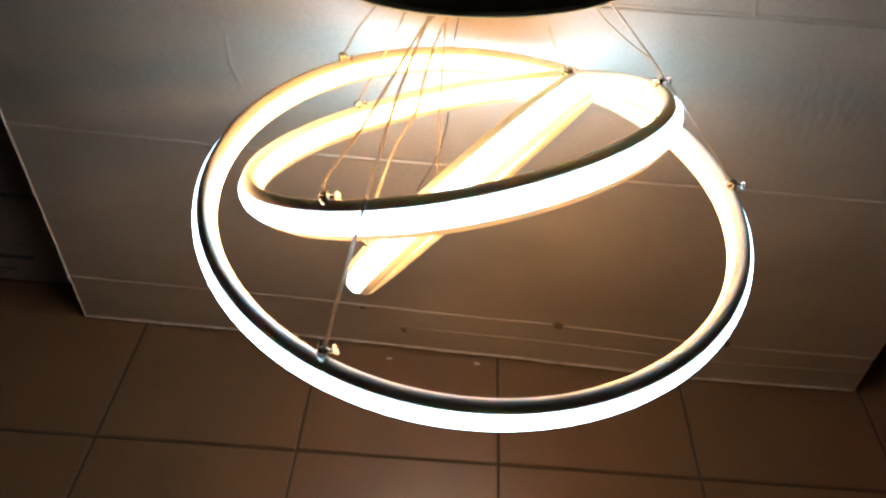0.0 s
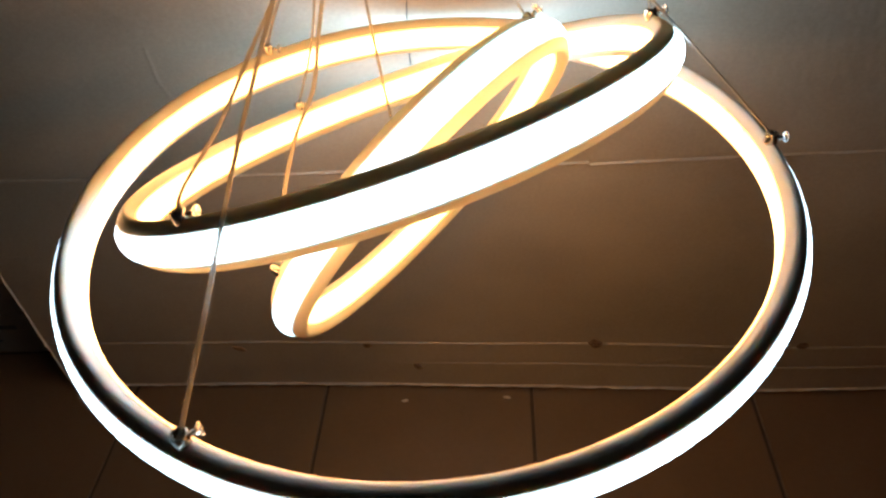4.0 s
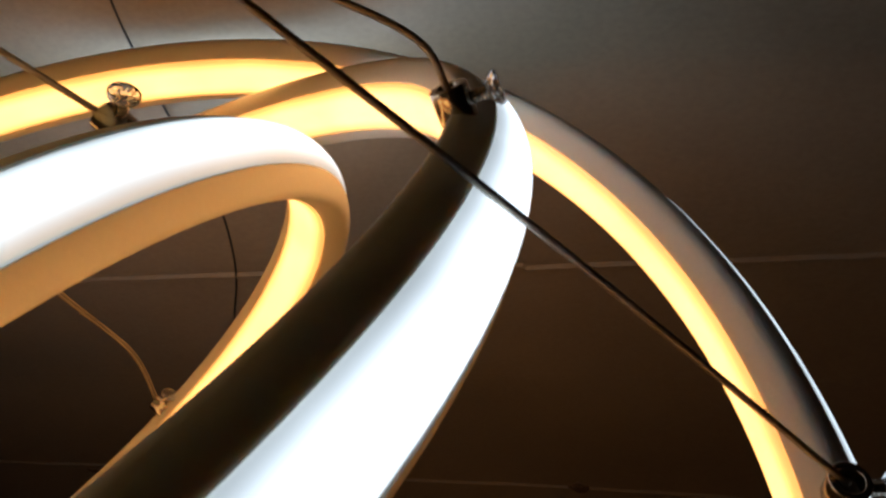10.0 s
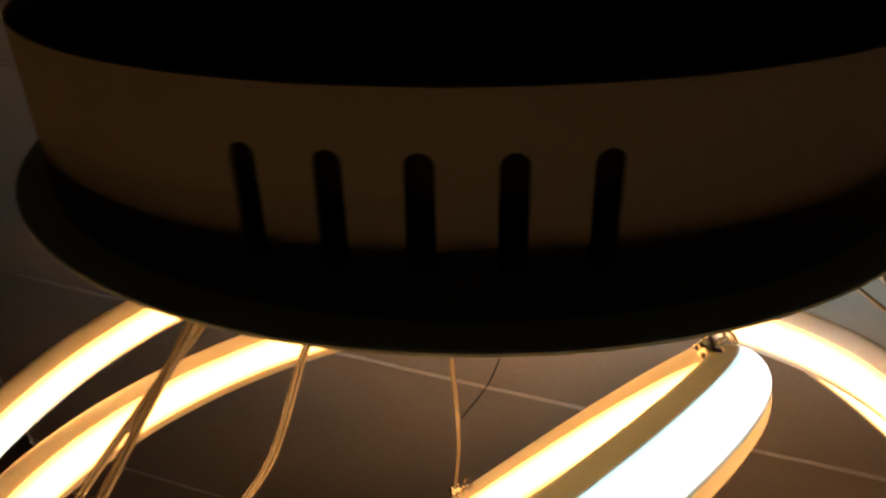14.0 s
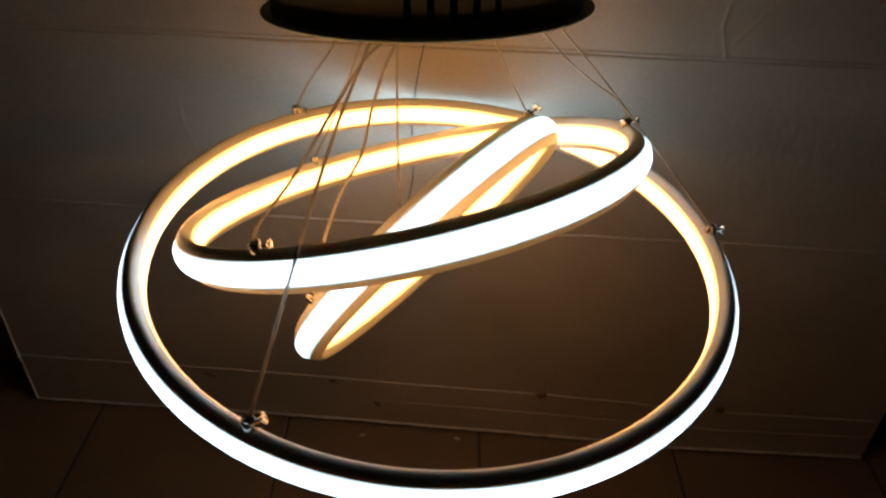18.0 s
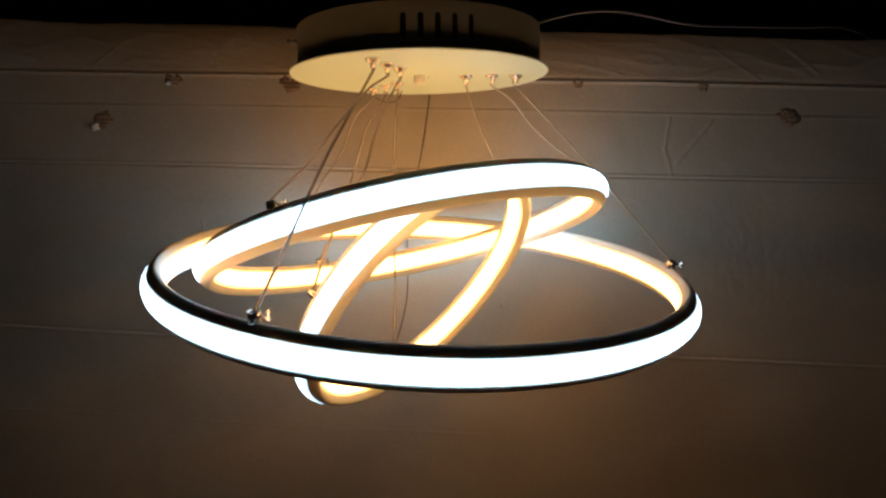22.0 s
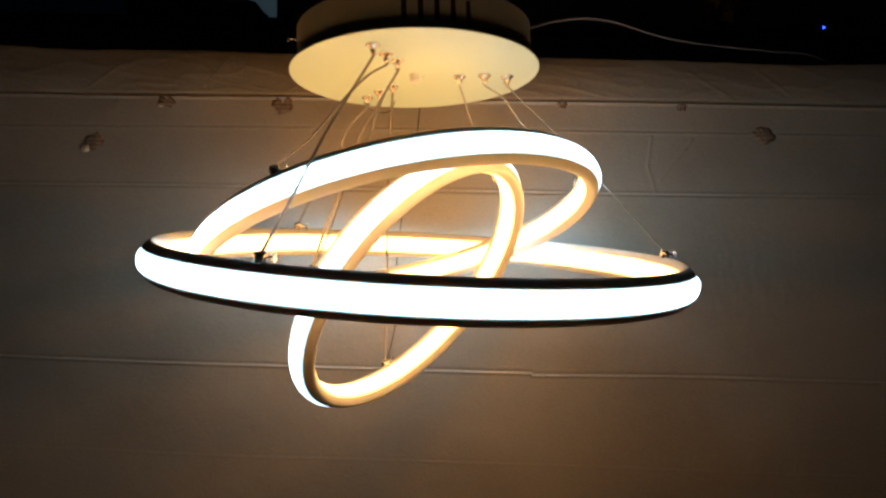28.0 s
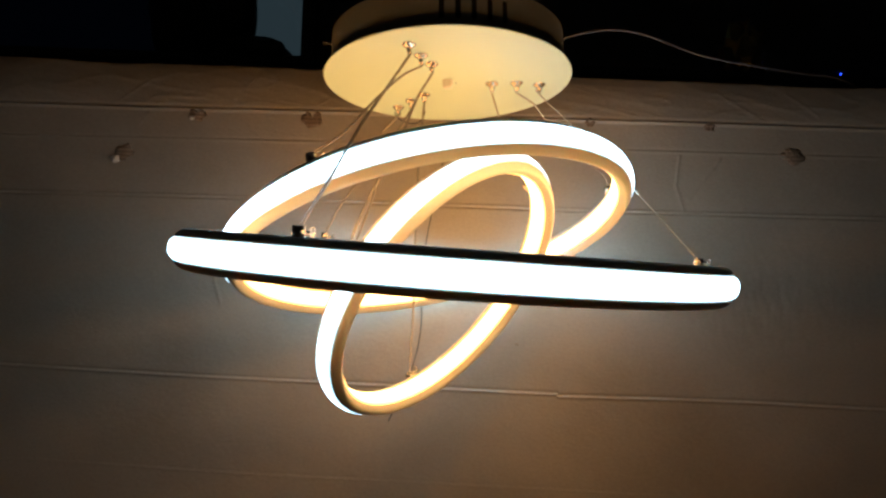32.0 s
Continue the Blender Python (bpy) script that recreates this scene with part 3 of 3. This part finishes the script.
# how each cable hangs between its eyelet and its clip
WAY = {
    ("large", 0): ((-0.0511, -0.1291, 0.7220), (-0.0635, -0.1811, 0.6813), (-0.0763, -0.2310, 0.6340)),
    ("large", 1): ((-0.0831, 0.1054, 0.7182), (-0.1014, 0.1222, 0.6777), (-0.1283, 0.1274, 0.6381)),
    ("large", 2): ((0.1517, 0.0008, 0.7064), (0.2083, -0.0113, 0.6465)),
    ("middle", 0): ((-0.0396, -0.0811, 0.7490), (-0.0602, -0.1111, 0.7192), (-0.0828, -0.1378, 0.6843), (-0.1033, -0.1651, 0.6607)),
    ("middle", 1): ((-0.0628, 0.0626, 0.7073), (-0.0778, 0.0849, 0.6667), (-0.0934, 0.1110, 0.6272), (-0.1116, 0.1310, 0.5845)),
    ("middle", 2): ((0.0957, 0.0091, 0.7433), (0.1167, 0.0222, 0.7193), (0.1419, 0.0292, 0.6976), (0.1729, 0.0301, 0.6766)),
    ("small", 0): ((-0.0269, -0.0525, 0.7343), (-0.0364, -0.0620, 0.7034), (-0.0430, -0.0796, 0.6729), (-0.0586, -0.0936, 0.6441), (-0.0715, -0.1108, 0.6073)),
    ("small", 1): ((-0.0289, 0.0473, 0.6947), (-0.0301, 0.0588, 0.6373), (-0.0312, 0.0728, 0.5839), (-0.0303, 0.0815, 0.5295), (-0.0317, 0.0910, 0.4764)),
    ("small", 2): ((0.0598, 0.0165, 0.7257), (0.0747, 0.0246, 0.6923)),
}
# where the strip of each diffuser is joined: side, degrees round the ring
SEAM = {"large": (-1, 13.3), "middle": (1, 274.0), "small": (1, 301.8)}
for size, centre, axis, radius, seg, words in RINGS:
    M = frame_of(centre, axis)
    ring = part("ring", mesh_of(size + "_ring", *lathe(profile_outline(radius), seg, True), PROFILE), lamp, M, words)
    part("outer_diffuser", mesh_of("outer_diffuser", *lathe(diffuser_outline(radius, 1), seg, True), GLOW_SMALL if size == "small" else GLOW_OUT), ring, M, "glowing cool white outer diffuser")
    part("inner_diffuser", mesh_of("inner_diffuser", *lathe(diffuser_outline(radius, -1), seg, True), GLOW_IN), ring, M, "glowing warm white inner diffuser")
    side, turn = SEAM[size]
    rim = radius + side * (A_HALF + 0.0006)
    for end in (-1, 1):
        part("seam", bm_mesh("seam", box(rim - 0.0006, -0.0003, end * 0.0092 - 0.0007, rim + 0.0008, 0.0003, end * 0.0092 + 0.0007, 0.0001), NUB), ring, M @ Matrix.Rotation(radians(turn), 4, "Z"), "end of a joint in the diffuser")
    n = Vector(axis).normalized()
    for i, (clip, eyelet) in enumerate(HOLD[size]):
        v = Vector(clip) - Vector(centre)
        flat = v - n * v.dot(n)
        spot = Vector(centre) + flat.normalized() * radius + n * (H_APEX + (0.0016 if size == "large" else -0.0003))
        out = Vector(SCREW[size][i])
        out = (out - n * out.dot(n)).normalized()
        G = Matrix.Translation(spot) @ Matrix((out, n.cross(out), n)).transposed().to_4x4()
        part("gripper", GRIP, ring, G, "nickel cable gripper")
        part("thumb_screw", KNOB, ring, G @ pose(0, 0, 0.0013), "clear faceted thumb screw")
        part("screw_thread", THREAD, ring, G @ pose(0, 0, 0.0013) @ Matrix.Rotation(radians(90), 4, "Y"))
        g = Vector(eyelet)
        g = g - AX * (g - C0).dot(AX)
        E = Matrix.Translation(g) @ CAN.to_3x3().to_4x4()
        part("grommet", GROMMET, plate, E, "small nickel cone where a cable leaves")
        a, b = g - AX * 0.007, spot + n * 0.0036
        pts = [a, a - AX * 0.004]
        pts += [Vector(q) for q in WAY[(size, i)]] + [b]
        line = spline(pts, max(22, round(700 / len(pts))) if i == 2 else 22)
        if i == 2:
            part("steel_cable", mesh_of("steel_cable", *tube(line, 0.00092, 12, 0.36), STEEL), lamp, Matrix(), "thin stranded steel cable")
        else:
            off = Vector((0.00066, 0.0002, 0.0)) if i == 0 else Vector((0.0005, 0.0004, 0.0))
            cord = part("cord", mesh_of("cord", *tube([p - off for p in line], 0.00070, 8), CORE), lamp, Matrix(), "clear-jacketed twin supply cord")
            part("second_core", mesh_of("second_core", *tube([p + off for p in line], 0.00070, 8), CORE), cord, Matrix())

# loop of thin wire under the back of the canopy, and two fine wires at its upper rim
def on_canopy(x, y, z):
    return CAN @ Vector((x, y, z))


part("wire_loop", mesh_of("wire_loop", *tube(spline([on_canopy(-0.066, 0.098, 0.001), on_canopy(-0.060, 0.105, -0.006), on_canopy(-0.047, 0.108, -0.011), on_canopy(-0.034, 0.104, -0.009), on_canopy(-0.028, 0.096, 0.001)], 8), 0.0007, 6), BLACK), lamp, Matrix(), "short loop of dark wire")
for sx in (-1, 1):
    part("rim_wire", mesh_of("rim_wire", *tube(spline([on_canopy(sx * 0.119, 0.000, 0.034), on_canopy(sx * 0.121, 0.004, 0.046), on_canopy(sx * 0.112, 0.01, 0.058), on_canopy(sx * 0.07, 0.008, 0.064), on_canopy(sx * 0.004, 0.0, 0.10)], 8), 0.0008, 6), WHITE_CABLE), lamp, Matrix(), "fine pale wire at the canopy rim")

# ---------------------------------------------------------------- cables behind
wire_x = ((0.000, 0.2125, 0.800), (-0.0043, 0.2086, 0.7368), (-0.0123, 0.2081, 0.6737), (-0.0235, 0.2055, 0.6109), (-0.0293, 0.2096, 0.5459), (-0.0276, 0.2116, 0.4804), (-0.0404, 0.2107, 0.4161), (-0.0657, 0.2095, 0.3572))
tagged(part("thin_wire", mesh_of("thin_wire", *tube(spline([(0.004, BY + sheet_depth(0.004, 0.824) + 0.003, 0.829)] + [(x, min(y, BY + sheet_depth(x, z) - 0.0007), z) for x, y, z in wire_x], 8), 0.0007, 6), BLACK)),
       "thin dark wire hanging over the cardboard sheet", "wire")
tagged(part("power_cable", mesh_of("power_cable", *tube(spline([on_canopy(0.095, 0.040, 0.030), on_canopy(0.112, 0.030, 0.052), (0.160, 0.030, 0.8330), (0.2115, 0.0468, 0.8367), (0.2918, 0.1003, 0.8316), (0.3706, 0.1534, 0.8358), (0.4510, 0.2013, 0.8411),
       (0.5352, 0.2450, 0.8441), (0.585, 0.262, 0.815), (0.60, 0.275, 0.74), (0.61, 0.285, 0.4), (0.62, 0.295, 0.004), (0.70, 0.42, 0.004)], 10), 0.0014, 8), WHITE_CABLE)),
       "thin white power cable running from the canopy over the cardboard", "cable")

# ---------------------------------------------------------------- cartons beside the sheet
rnd = random.Random(5)


def carton(x0, y0, z0, x1, y1, z1, words, prints):
    root = tagged(new("carton"), words, "carton")
    root.matrix_basis = Matrix.Translation(((x0 + x1) / 2, (y0 + y1) / 2, z0))
    bpy.context.view_layer.update()
    part("body", bm_mesh("body", box(x0, y0, z0, x1, y1, z1, 0.004), BOX), root, Matrix())
    part("tape", bm_mesh("tape", box((x0 + x1) / 2 - 0.03, y0 - 0.0006, z0 + 0.01, (x0 + x1) / 2 + 0.03, y0 + 0.0008, z1 - 0.01), STRAP), root, Matrix(), "strip of pale packing tape")
    for a, b, c, d in prints:
        part("print", bm_mesh("print", box(a, y0 - 0.0008, b, c, y0 + 0.0005, d), INK), root, Matrix(), "dark printed bar")
    return root


carton(-1.20, 0.285, 0.0, -0.60, 0.66, 0.100, "flat printed carton at the bottom of a stack", [(-0.93, 0.060, -0.76, 0.069), (-0.93, 0.030, -0.80, 0.034), (-0.92, 0.020, -0.83, 0.023)])
carton(-1.22, 0.280, 0.100, -0.61, 0.65, 0.205, "flat carton in the middle of a stack", [(-0.88, 0.150, -0.80, 0.154)])
carton(-1.18, 0.290, 0.205, -0.60, 0.66, 0.460, "tall printed carton on top of a stack",
       [(-0.80, 0.225 + 0.016 * k, -0.765 - 0.004 * (k % 3), 0.231 + 0.016 * k) for k in range(5)] + [(-0.93, 0.225 + 0.02 * k, -0.83 - 0.01 * (k % 2), 0.232 + 0.02 * k) for k in range(4)] + [(-0.86, 0.36, -0.80, 0.41)])
tagged(part("plastic_strap", mesh_of("plastic_strap", *tube(spline([(-0.95, 0.283, 0.33), (-0.88, 0.278, 0.312), (-0.82, 0.279, 0.325), (-0.77, 0.281, 0.352), (-0.72, 0.284, 0.39)], 8), 0.004, 6), STRAP)), "loose white plastic strap hanging on the cartons", "strap")

# red bucket beyond the sheet's other end
bucket = tagged(new("bucket"), "dark red plastic bucket on the tiles", "bucket")
bucket.matrix_basis = pose(0.885, 0.185, 0)
part("body", mesh_of("body", *lathe([(0, 0.0), (0.112, 0.0), (0.118, 0.006), (0.150, 0.240), (0.147, 0.240), (0.114, 0.010), (0, 0.008)], 48), RED), bucket, pose(0.885, 0.185, 0))
part("rim", mesh_of("rim", *lathe([(0.147, 0.236), (0.155, 0.236), (0.156, 0.246), (0.147, 0.247)], 48, True), RED), bucket, pose(0.885, 0.185, 0))

# ---------------------------------------------------------------- the dark far side of the room
side = tagged(new("sideboard"), "long black sideboard in the dark", "sideboard")
side.matrix_basis = pose(-0.1, 1.75, 0)
bpy.context.view_layer.update()
part("body", bm_mesh("body", box(-1.9, 1.42, 0.0, 1.7, 2.02, 1.14, 0.004), BLACK), side, Matrix())
part("top", bm_mesh("top", box(-1.92, 1.40, 1.14, 1.72, 2.04, 1.165, 0.004), BLACK), side, Matrix())


def lump(name, words, cat, at, size, seed, mat):
    """A slack, creased sack."""
    bm = bmesh.new()
    bmesh.ops.create_icosphere(bm, subdivisions=4, radius=1)
    for v in bm.verts:
        n = noise.noise(v.co * 1.6 + Vector((seed, 0, 0))) * 0.14 + noise.noise(v.co * 5 + Vector((0, seed, 0))) * 0.09
        v.co = Vector((v.co.x * size[0], v.co.y * size[1], v.co.z * size[2])) * (1 + n)
        v.co.z = max(v.co.z, -size[2] * 0.8)
    return tagged(part(name, bm_mesh(name, bm, mat, True), None, Matrix.Translation(at) @ Matrix.Translation((0, 0, size[2] * 0.8))), words, cat)


lump("black_sack", "slack black plastic sack on the sideboard", "sack", (-0.890, 1.70, 1.166), (0.172, 0.14, 0.30), 2.0, BLACK)
lump("small_sack", "small crumpled black bag on the sideboard", "bag", (-0.665, 1.52, 1.166), (0.120, 0.06, 0.048), 5.0, BLACK)
# crumpled foil that glints
foil = bmesh.new()
bmesh.ops.create_icosphere(foil, subdivisions=3, radius=0.06)
for v in foil.verts:
    v.co *= 1 + 0.55 * noise.noise(v.co * 60)
    v.co.z = max(v.co.z * 2.0, -0.06)
tagged(part("foil_wrap", bm_mesh("foil_wrap", foil, FOIL), None, pose(0.86, 1.52, 1.226)), "crumpled gold foil wrapping on the sideboard", "foil")
box_dev = tagged(new("router"), "small black device with a blue pilot lamp", "router")
box_dev.matrix_basis = pose(1.20, 1.60, 1.166)
bpy.context.view_layer.update()
part("case", bm_mesh("case", box(1.13, 1.632, 1.166, 1.33, 1.76, 1.245, 0.004), BLACK), box_dev, Matrix())
led = bpy.data.materials.new("blue_pilot")
led.use_nodes = True
led.node_tree.nodes["Principled BSDF"].inputs["Emission Color"].default_value = (0.03, 0.06, 1.0, 1)
led.node_tree.nodes["Principled BSDF"].inputs["Emission Strength"].default_value = 14
part("pilot_lamp", mesh_of("pilot_lamp", *lathe([(0, -0.003), (0.0028, -0.002), (0.0032, 0.001), (0.0028, 0.003), (0, 0.003)], 12), led), box_dev, pose(1.225, 1.6295, 1.2252), "lit blue pilot lamp")
# window to the night
window = tagged(new("window_1"), "dark window on to a grey night outside", "window", kind="structure")
window.matrix_basis = pose(-1.2, 2.06, 1.2)
bpy.context.view_layer.update()
part("pane", bm_mesh("pane", box(-1.85, 2.070, 1.22, -0.636, 2.074, 2.2), clear("window_glass", 0.02)), window, Matrix())
for b in ((-1.90, 2.05, 1.17, -0.58, 2.098, 1.22), (-1.90, 2.05, 2.20, -0.58, 2.098, 2.25), (-1.90, 2.05, 1.22, -1.85, 2.098, 2.20), (-0.636, 2.05, 1.22, -0.58, 2.098, 2.20)):
    part("window_frame", bm_mesh("window_frame", box(*b, 0.003), BLACK), window, Matrix())
night = bpy.data.materials.new("night_outside")
night.use_nodes = True
nt = night.node_tree
pb = nt.nodes["Principled BSDF"]
pb.inputs["Base Color"].default_value = (0.01, 0.01, 0.012, 1)
tc, mp, rp = node(nt, "ShaderNodeTexCoord"), node(nt, "ShaderNodeSeparateXYZ"), node(nt, "ShaderNodeValToRGB")
nt.links.new(tc.outputs["Object"], mp.inputs[0])
mr = node(nt, "ShaderNodeMapRange")
mr.inputs[1].default_value, mr.inputs[2].default_value = -1.9, -0.6
nt.links.new(mp.outputs[0], mr.inputs[0])
nt.links.new(mr.outputs[0], rp.inputs[0])
rp.color_ramp.elements[0].position, rp.color_ramp.elements[0].color = 0.62, (0.0006, 0.0010, 0.0024, 1)
rp.color_ramp.elements[1].position, rp.color_ramp.elements[1].color = 0.74, (0.052, 0.068, 0.076, 1)
nt.links.new(rp.outputs[0], pb.inputs["Emission Color"])
pb.inputs["Emission Strength"].default_value = 0.7
tagged(part("backdrop", bm_mesh("backdrop", box(-1.86, 2.084, 1.21, -0.63, 2.092, 2.21), night)), "dim grey-blue night outside the window", "night sky", kind="structure")

# ---------------------------------------------------------------- floor tiles
PITCH, TURN, JOINT = 0.3130, 1.67, 0.0050
origin = Vector((0.0912, -0.0010, 0))
bm = box(-PITCH / 2 + JOINT / 2, -PITCH / 2 + JOINT / 2, -0.008, PITCH / 2 - JOINT / 2, PITCH / 2 - JOINT / 2, 0.0)
bmesh.ops.bevel(bm, geom=[e for e in bm.edges if all(v.co.z > -0.001 for v in e.verts)], offset=0.0012, segments=2, affect="EDGES")
tile_mesh = bm_mesh("tile", bm, TILE)
T = Matrix.Translation(origin) @ Matrix.Rotation(radians(TURN), 4, "Z")
for i in range(-7, 7):
    for j in range(-6, 6):
        P = T @ pose((i + 0.5) * PITCH, (j + 0.5) * PITCH, 0)
        if x0 + 0.22 < P.translation.x < x1 - 0.22 and y0 + 0.22 < P.translation.y < y1 - 0.22:
            part("tile", tile_mesh, floor, P)
